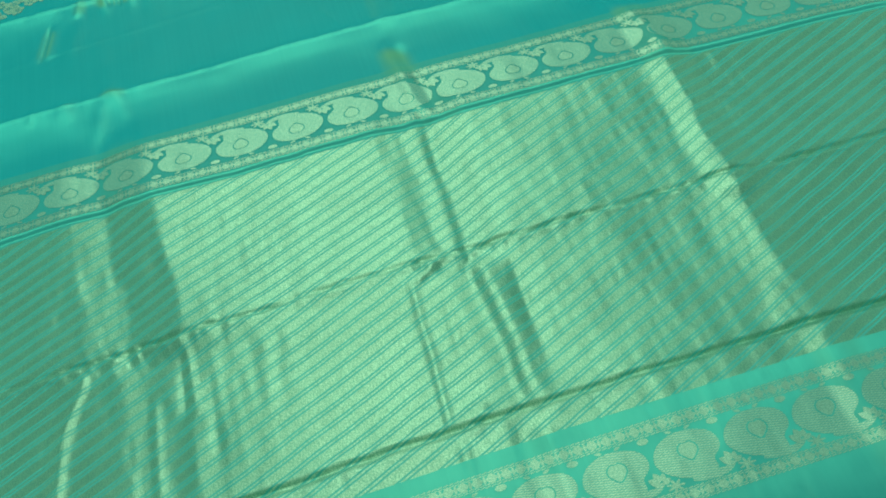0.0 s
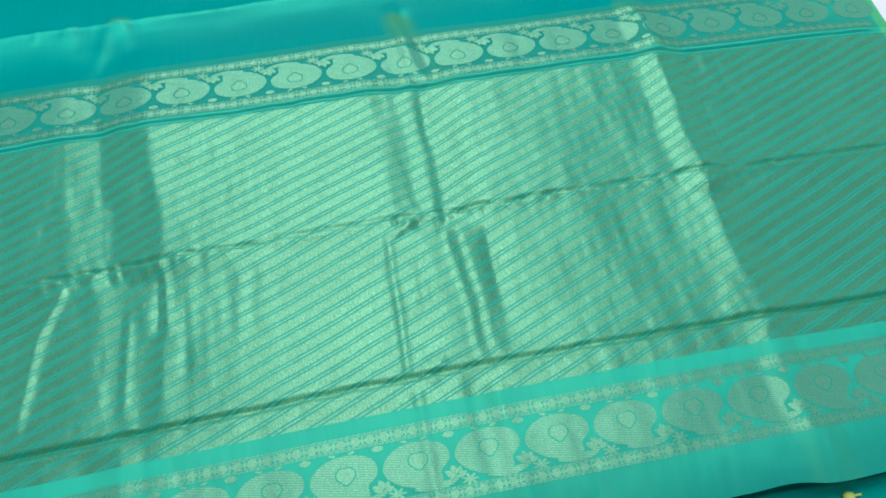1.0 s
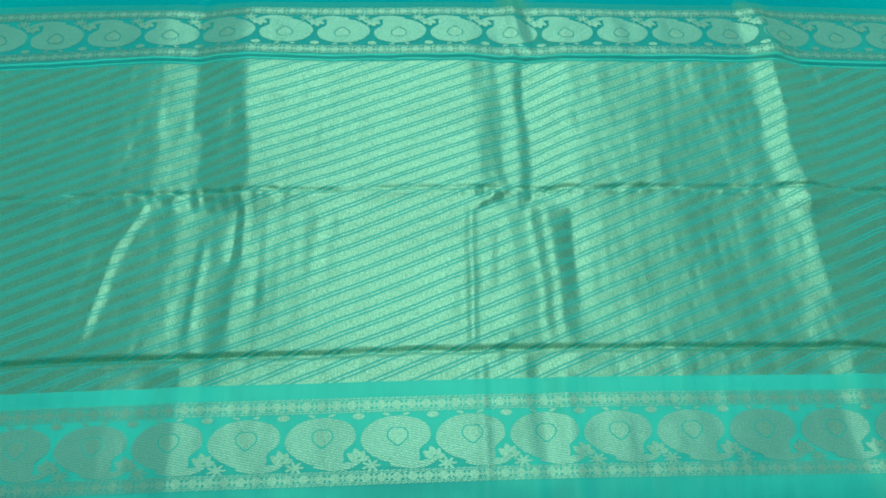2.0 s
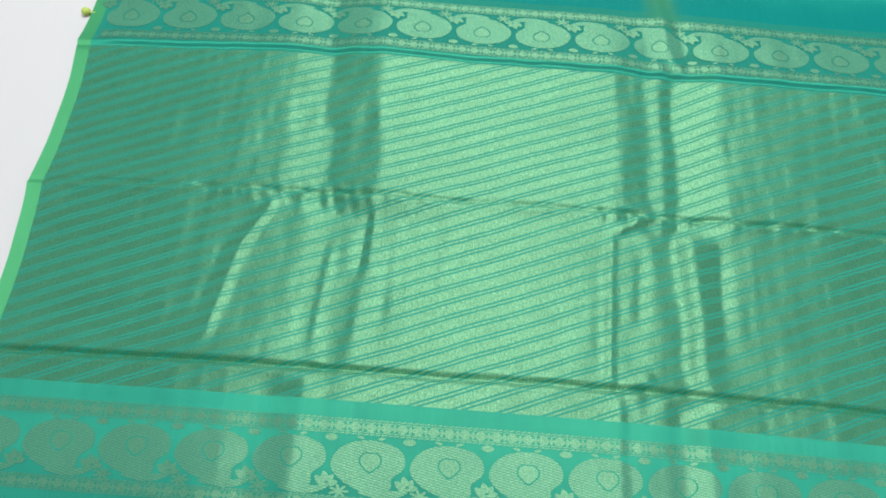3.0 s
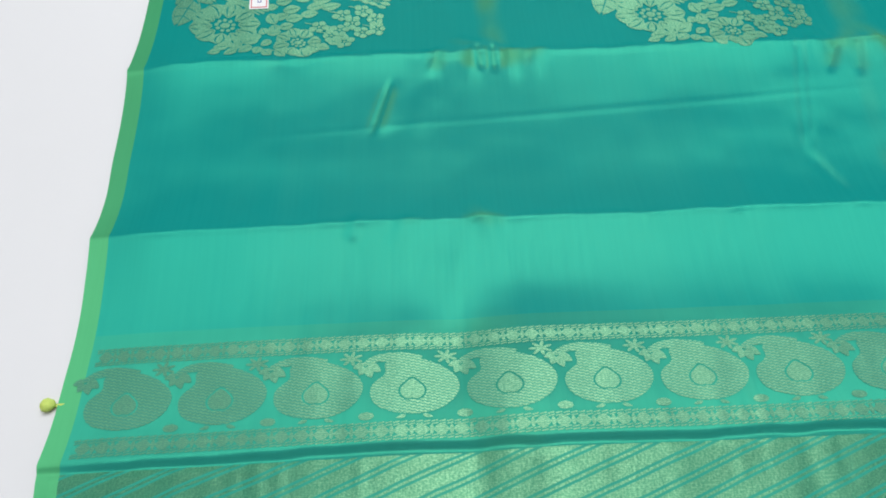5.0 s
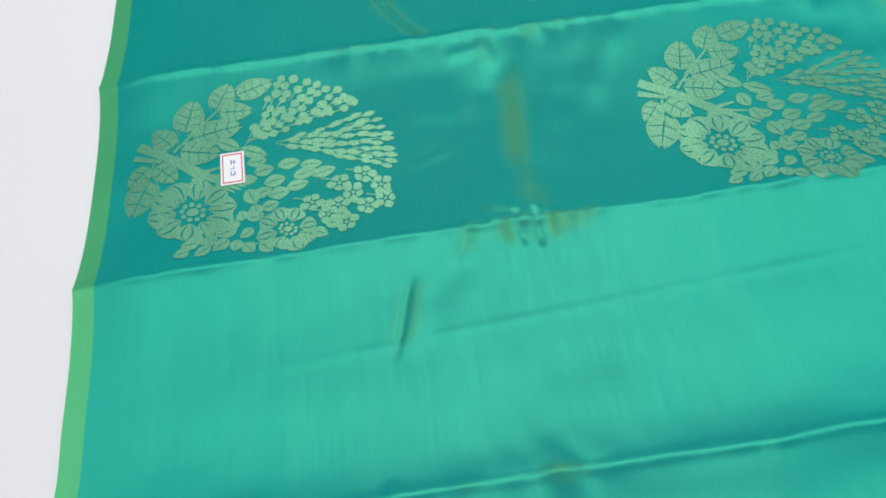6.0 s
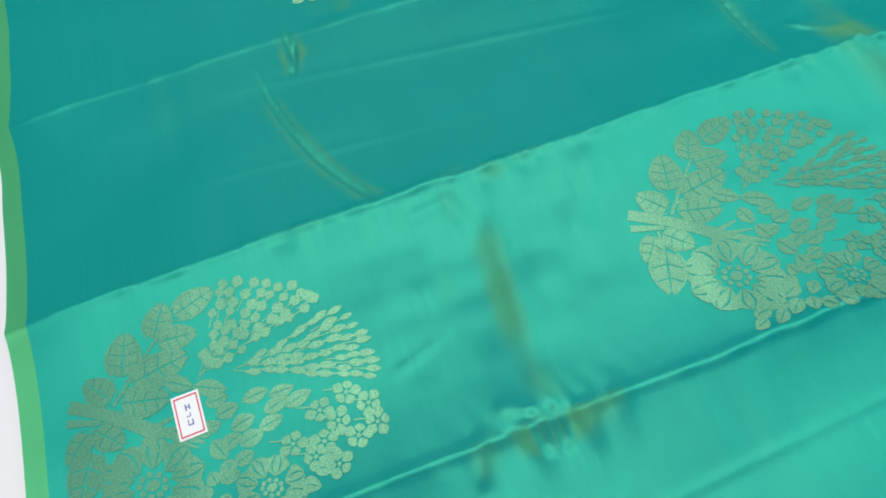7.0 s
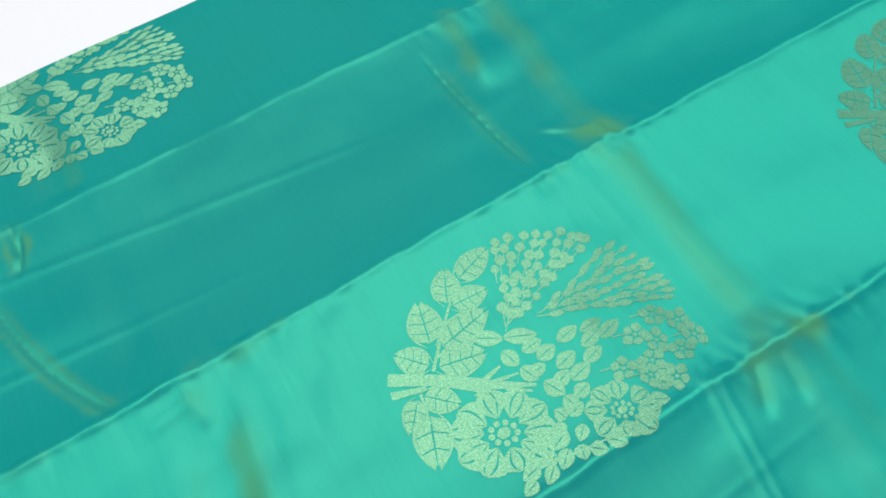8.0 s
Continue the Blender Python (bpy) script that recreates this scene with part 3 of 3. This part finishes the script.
def big_blossom(x, y, rx, ry, turn, petals, seed):
    """A flower of long ribbed petals round a ring of seeds."""
    rng = random.Random(seed)
    ca, sa = math.cos(turn), math.sin(turn)
    at = lambda a, r: (x + r * (rx * math.cos(a) * ca - ry * math.sin(a) * sa), y + r * (rx * math.cos(a) * sa + ry * math.sin(a) * ca))
    grids = disc(x, y, 0.13 * rx, 0.13 * ry)
    for k in range(9):
        grids += disc(*at(k * 0.698, 0.24), 0.06 * rx, 0.06 * rx, 0, 2, 8)
    for k in range(petals):
        a, r = 2 * math.pi * (k + rng.uniform(-0.12, 0.12)) / petals, rng.uniform(0.90, 1.06)
        grids += leaf(*at(a, 0.36), *at(a, r), 0.62 * rx * rng.uniform(0.9, 1.1), 2, 8, 1.3)
    return grids


def medallion_designs():
    """The round floral figure, in millimetres about its middle."""
    leaves = []
    # the leafy twig
    for row in ((-18, 77, 13, 87, 15), (-32, 65, -20, 89, 16), (-31, 64, -3, 62, 14), (-55, 47, -47, 78, 19), (-52, 43, -11, 50, 18), (-61, 36, -78, 55, 15), (-60, 34, -27, 26, 18)):
        leaves.append(leaf(*row[:4], row[4] * 1.25, 1, 10, 0.85, 4))
    # below the branch
    for row in ((-76, 24, -58, 6, 14), (-78, 24, -94, 6, 13), (-77, 13, -90, -20, 20)):
        leaves.append(leaf(*row[:4], row[4] * 1.25, 1, 10, 0.85, 3))
    # the cone of scale leaves
    for row in ((-14, 28, -31, 39, 9), (-13, 28, 6, 19, 9), (-19, 21, -15, 8, 9), (-15, 6, -10, -6, 9), (-8, -9, -2, -22, 10), (-3, -23, -1, -33, 9), (-3, 5, 11, 7, 9), (4, -6, 19, -3, 9), (-8, 14, 6, 15, 8)):
        leaves.append(leaf(*row[:4], row[4] * 1.2, 1, 8, 0.9))
    for row in ((7, -17, 22, -14, 9), (14, 8, 30, 10, 8), (25, -3, 41, 1, 8), (20, -12, 35, -9, 8), (38, -4, 55, 0, 8), (-4, -15, 9, -11, 8), (30, 6, 46, 6, 7), (2, -27, 14, -24, 8), (-12, -1, -1, 0, 7), (-8, -34, 4, -32, 7)):
        leaves.append(leaf(*row[:4], row[4] * 1.2, 1, 8, 0.9))
    # sprays along the lower edge
    for row in ((-10, -40, -13, -31, 8), (-15, -47, -28, -53, 9), (-28, -58, -38, -55, 8), (-40, -57, -52, -59, 8), (-20, -58, -30, -67, 8), (-13, -60, -16, -70, 8), (-9, -65, -2, -73, 8), (-17, -39, -18, -50, 8), (2, -66, 10, -76, 8), (14, -66, 22, -76, 8)):
        leaves.append(leaf(row[0], 0.86 * row[1], row[2], 0.86 * row[3], row[4] * 1.2, 1, 7))
    for row in ((26, -64, 35, -72, 8), (37, -60, 47, -67, 8), (46, -53, 57, -59, 8), (-32, -62, -42, -70, 7), (-46, -64, -56, -68, 7), (-4, -50, -12, -58, 7), (54, -46, 64, -52, 7)):
        leaves.append(leaf(row[0], 0.86 * row[1], row[2], 0.86 * row[3], row[4] * 1.2, 1, 7))
    branch = stroke(-89, 43, -63, 27, 8, 7) + stroke(-63, 27, -42, 10, 7, 9) + stroke(-43, 11, -13, -8, 7, 2) + stroke(-46, 10, -25, 14, 5, 1.5) + stroke(-45, 8, -40, -4, 8, 2) + stroke(-92, 33, -71, 26, 5, 3) + stroke(-36, 8, -18, 4, 3, 1.2) + stroke(-30, 0, -17, -10, 3, 1.2)
    branch += stroke(-62, 33, -40, 56, 2.2, 1.8) + stroke(-40, 56, -17, 78, 1.8, 1.0)
    leaves += [stroke(-76, 25, -80, 6, 2, 1), stroke(-40, -50, 12, -59, 1.4, 1.0)]
    berries = fan((-6, 34), (18, 87), (73, 57), 9, 3.7, 5, 1.0, 1.9)
    grains = fan((17, 29), (82, 47), (93, -4), 9, 3.3, 6, 1.5, 1.35)
    big = big_blossom(-46, -22, 33, 26, -0.5, 10, 3)
    second = big_blossom(20, -48, 24, 18, -0.5, 8, 4)
    small = [blossom(x, y, 9.0, 5, 6.6, 0, x * 0.3, 0.2) + stroke(x - 2, y + 3, x - 13, y + 6, 0.9, 0.9, 4) for x, y in ((75, -9), (57, -14), (55, -33), (86, -20), (75, -37), (60, -49), (37, -28), (66, -24), (48, -40), (88, -33))]
    return branch, leaves, berries, grains, big, second, small


DESIGN = medallion_designs()


def medallion(x, y):
    branch, leaves, berries, grains, big, second, small = DESIGN
    me = drape("floral_medallion", placed(branch[:1], x, y), ZARI, sari, "round gold floral medallion")
    for name, pieces in (("stem", [[g] for g in branch[1:]]), ("leaf", leaves), ("berry", berries), ("grain", grains), ("flower", (big, second)), ("small_flower", small)):
        for k, piece in enumerate(pieces):
            drape(name, placed(piece, x, y), ZARI, me, lift=LIFT + 0.000012 * (k % 9 + 1) + (0.00012 if "flower" in name else 0.0))


for mx, my in ((-0.433, 0.849), (-0.0566, 0.8445), (0.320, 0.847), (-0.252, 1.226)):
    medallion(mx, my)


def curl(ax, ay, bx, by, cx, cy, w0, w1, rows=12):
    """A tapered stroke along a bow through a guide point."""
    t, across = np.linspace(0, 1, rows)[:, None], np.array([[-0.5, 0, 0.5]])
    x, y = (1 - t) ** 2 * ax + 2 * t * (1 - t) * bx + t * t * cx, (1 - t) ** 2 * ay + 2 * t * (1 - t) * by + t * t * cy
    dx, dy = 2 * (1 - t) * (bx - ax) + 2 * t * (cx - bx), 2 * (1 - t) * (by - ay) + 2 * t * (cy - by)
    n, w = np.hypot(dx, dy), w0 + (w1 - w0) * t
    return [np.stack([x - across * w * dy / n, y + across * w * dx / n], -1)]


def paisley_design():
    """Body and heart of one paisley, in millimetres: a fat comma that runs low to its right."""
    a = np.linspace(0, 2 * math.pi, 73)
    outer = np.stack([29.0 * np.cos(a), 19.5 * np.sin(a) + 0.5], -1)
    low = np.clip(-np.sin(a), 0, 1)
    outer[:, 0] += 7.0 * low ** 1.5 * (1 - 0.55 * np.clip(np.cos(a), 0, 1)) - 7.0 * np.exp(-((np.mod(a - 5.75 + math.pi, 2 * math.pi) - math.pi) / 0.32) ** 2)
    outer[:, 1] += 3.0 * np.exp(-((np.mod(a - 0.35 + math.pi, 2 * math.pi) - math.pi) / 0.6) ** 2) + 1.5 * np.exp(-((a - 5.75) / 0.30) ** 2)
    heart_r = 7.4 + 2.6 * np.exp(-((a - 1.5 * math.pi) / 0.40) ** 2) - 1.3 * np.exp(-((a - 0.5 * math.pi) / 0.3) ** 2)
    heart = np.stack([1.12 * heart_r * np.cos(a) + 1.5, 0.86 * heart_r * np.sin(a) + 4.6], -1)
    middle = np.array([[1.5, 4.6]])
    rim = [middle + (heart - middle) * 1.10 + (outer - middle - (heart - middle) * 1.10) * f for f in (0.0, 0.33, 0.67, 1.0)]
    core = [middle + (heart - middle) * 0.94 * f for f in (0.04, 0.5, 1.0)]
    return [np.stack(rim)], [np.stack(core)]


BODY_GRID, HEART_GRID = paisley_design()
TAIL = curl(-4, -15.5, 22, -24, 33, -14.5, 9, 3)
SPRIG = leaf(30, -15, 22, -9.5, 6, 0, 6) + leaf(31, -13, 28, -5.5, 6, 0, 6) + leaf(33, -13, 36, -7.5, 5, 0, 6) + leaf(33, -15, 40, -12.5, 4.5, 0, 6)
star_a = np.linspace(0, 2 * math.pi, 71)
star_r = 2.4 + 5.6 * np.abs(np.cos(3.5 * star_a)) ** 1.6
STAR = [np.stack([np.stack([41.5 + f * star_r * np.cos(star_a), -19.3 + 0.66 * f * star_r * np.sin(star_a)], -1) for f in (0.05, 0.5, 1.0)])]
DOT = disc(31, 20.5, 5, 2.6)
CREST = leaf(-5, 21.0, -11, 22.5, 2.4, 0, 5) + leaf(6, 21.0, 12, 22.5, 2.4, 0, 5)


def border(y, turn, first, pitch, count, size):
    for k in range(count):
        x = first + k * pitch
        fit_in = lambda grids: placed(grids, x, y, size * 0.001, turn)
        one = drape("paisley", fit_in(BODY_GRID), PAISLEY, sari, "gold woven paisley with curled tail")
        drape("tail", fit_in(TAIL), PAISLEY, one, lift=LIFT + 0.00008)
        drape("leaf_curl", fit_in(SPRIG), ZARI, one, lift=LIFT + 0.00014)
        drape("heart", fit_in(HEART_GRID), ZARI, one)
        if (XS + 0.045) < x < (XE - 0.05):
            drape("star_sprig", fit_in(STAR), ZARI, one)
            drape("dot", fit_in(DOT), ZARI, one)
            drape("crest", fit_in(CREST), ZARI, one)


def ornament_strip(y0, y1):
    """Two twisted cords with a row of lozenges between them."""
    grids, w = [], y1 - y0
    x = XS + 0.004
    while x < XE - 0.006:
        for yy in (y0 + 0.06 * w, y0 + 0.20 * w, y1 - 0.20 * w, y1 - 0.06 * w):
            grids += stroke(x, yy - 0.0004, x + 0.0042, yy + 0.0004, 0.0009, 0.0009, 2)
        x += 0.0048
    x = XS + 0.006
    while x < XE - 0.01:
        grids += leaf(x, (y0 + y1) / 2, x + 0.0098, (y0 + y1) / 2, 0.60 * w, 0, 5, 1.0)
        grids += disc(x + 0.0112, (y0 + y1) / 2, 0.0014, 0.26 * w, 0, 2, 8)
        x += 0.0125
    tagged(drape("border_strip", grids, ZARI, sari, "gold cord and lozenge woven strip"), kind="stuff")


border(0.0465, 0.0, -0.512, 0.0618, 19, 1.0)
border(0.4935, math.pi, -0.507, 0.0624, 19, 1.0)
for lo, hi in ((0.0125, 0.0235), (0.0700, 0.0825), (0.4570, 0.4690), (0.5180, 0.5300)):
    ornament_strip(lo, hi)


# ---- the price tag and the thread knots at the edge ----
def flat_box(name, x0, x1, y0, y1, z0, z1, mat, parent, label=""):
    co = [(x, y, z) for z in (z0, z1) for y in (y0, y1) for x in (x0, x1)]
    ob = mesh_object(name, co, [(0, 2, 3, 1), (4, 5, 7, 6), (0, 1, 5, 4), (1, 3, 7, 5), (3, 2, 6, 7), (2, 0, 4, 6)], mat, parent, None, label)
    ob.data.polygons.foreach_set("use_smooth", np.zeros(6, dtype=bool))
    return ob


tag = tagged(new("price_tag"), "small white paper price tag with red border on the silk", "price tag")
tx, ty = -0.4515, 0.860
slope = sample(np.stack([grad_x, grad_y], -1), np.array([tx]), np.array([ty]))[0]
around = np.array([(tx + i * 0.004, ty + j * 0.006) for i in (-2, -1, 0, 1, 2) for j in (-2, -1, 0, 1, 2)])
flat = sample(height, around[:, 0], around[:, 1]) - (around[:, 0] - tx) * slope[0] - (around[:, 1] - ty) * slope[1]
tag.matrix_world = Matrix.Translation((tx, ty, float(flat.max()) + 0.0007)) @ Vector((0, 0, 1)).rotation_difference(Vector((-slope[0], -slope[1], 1))).to_matrix().to_4x4() @ pose(0, 0, 0, 0, 0, 2)
flat_box("paper", -0.0085, 0.0085, -0.014, 0.014, 0, 0.0003, PAPER, tag)
for a, b, d, e in ((-0.0072, -0.0064, -0.0126, 0.0126), (0.0064, 0.0072, -0.0126, 0.0126), (-0.0064, 0.0064, -0.0126, -0.0116), (-0.0064, 0.0064, 0.0116, 0.0126)):
    flat_box("border_line", a, b, d, e, 0.0003, 0.00038, RED_INK, tag, "printed red line")
for a, b, d, e in ((-0.0012, -0.0004, 0.0030, 0.0072), (0.0010, 0.0018, 0.0034, 0.0070), (-0.0012, 0.0018, 0.0050, 0.0056), (-0.0016, 0.0012, -0.0010, -0.0004), (0.0006, 0.0012, -0.0010, 0.0016),
                   (-0.0014, -0.0008, -0.0060, -0.0026), (0.0012, 0.0020, -0.0062, -0.0030), (-0.0014, 0.0020, -0.0064, -0.0056)):
    flat_box("ink_mark", a, b, d, e, 0.0003, 0.00037, BLUE_INK, tag, "faint blue pen stroke")


def thread_knot(x, y, z):
    knot = tagged(new("thread_knot"), "yellow-green knotted thread end at the sari's edge", "thread knot", "thread knots")
    knot.location = (x, y, z)
    bm = bmesh.new()
    bmesh.ops.create_uvsphere(bm, u_segments=14, v_segments=10, radius=0.0045)
    for v in bm.verts:
        w = 1 + 0.18 * noise.noise(v.co * 500) + 0.08 * math.sin(v.co.x * 2600 + v.co.y * 1800)
        v.co = Vector((v.co.x * w * 1.1, v.co.y * w, v.co.z * w * 0.85 + 0.0038))
    me = bpy.data.meshes.new("knot")
    bm.to_mesh(me)
    bm.free()
    me.polygons.foreach_set("use_smooth", np.ones(len(me.polygons), dtype=bool))
    me.materials.append(KNOT)
    new("knot", me).parent = knot
    tail = [np.stack([np.linspace(0.002, 0.012, 6)[:, None] + 0 * np.array([[0, 1, 1, 0, 0]]), 0.001 * np.array([[-1, -1, 1, 1, -1]]) + 0 * np.linspace(0, 1, 6)[:, None], 0.002 + 0.001 * np.array([[-1, 1, 1, -1, -1]]) + 0 * np.linspace(0, 1, 6)[:, None]], -1)]
    k = np.arange(30).reshape(6, 5)
    mesh_object("thread_tail", tail[0].reshape(-1, 3).tolist(), np.stack([k[:-1, :-1], k[:-1, 1:], k[1:, 1:], k[1:, :-1]], -1).reshape(-1, 4).tolist(), KNOT, knot)
    return knot


thread_knot(-0.560, 0.493, 0.0)
thread_knot(0.346, -0.053, 0.0035)
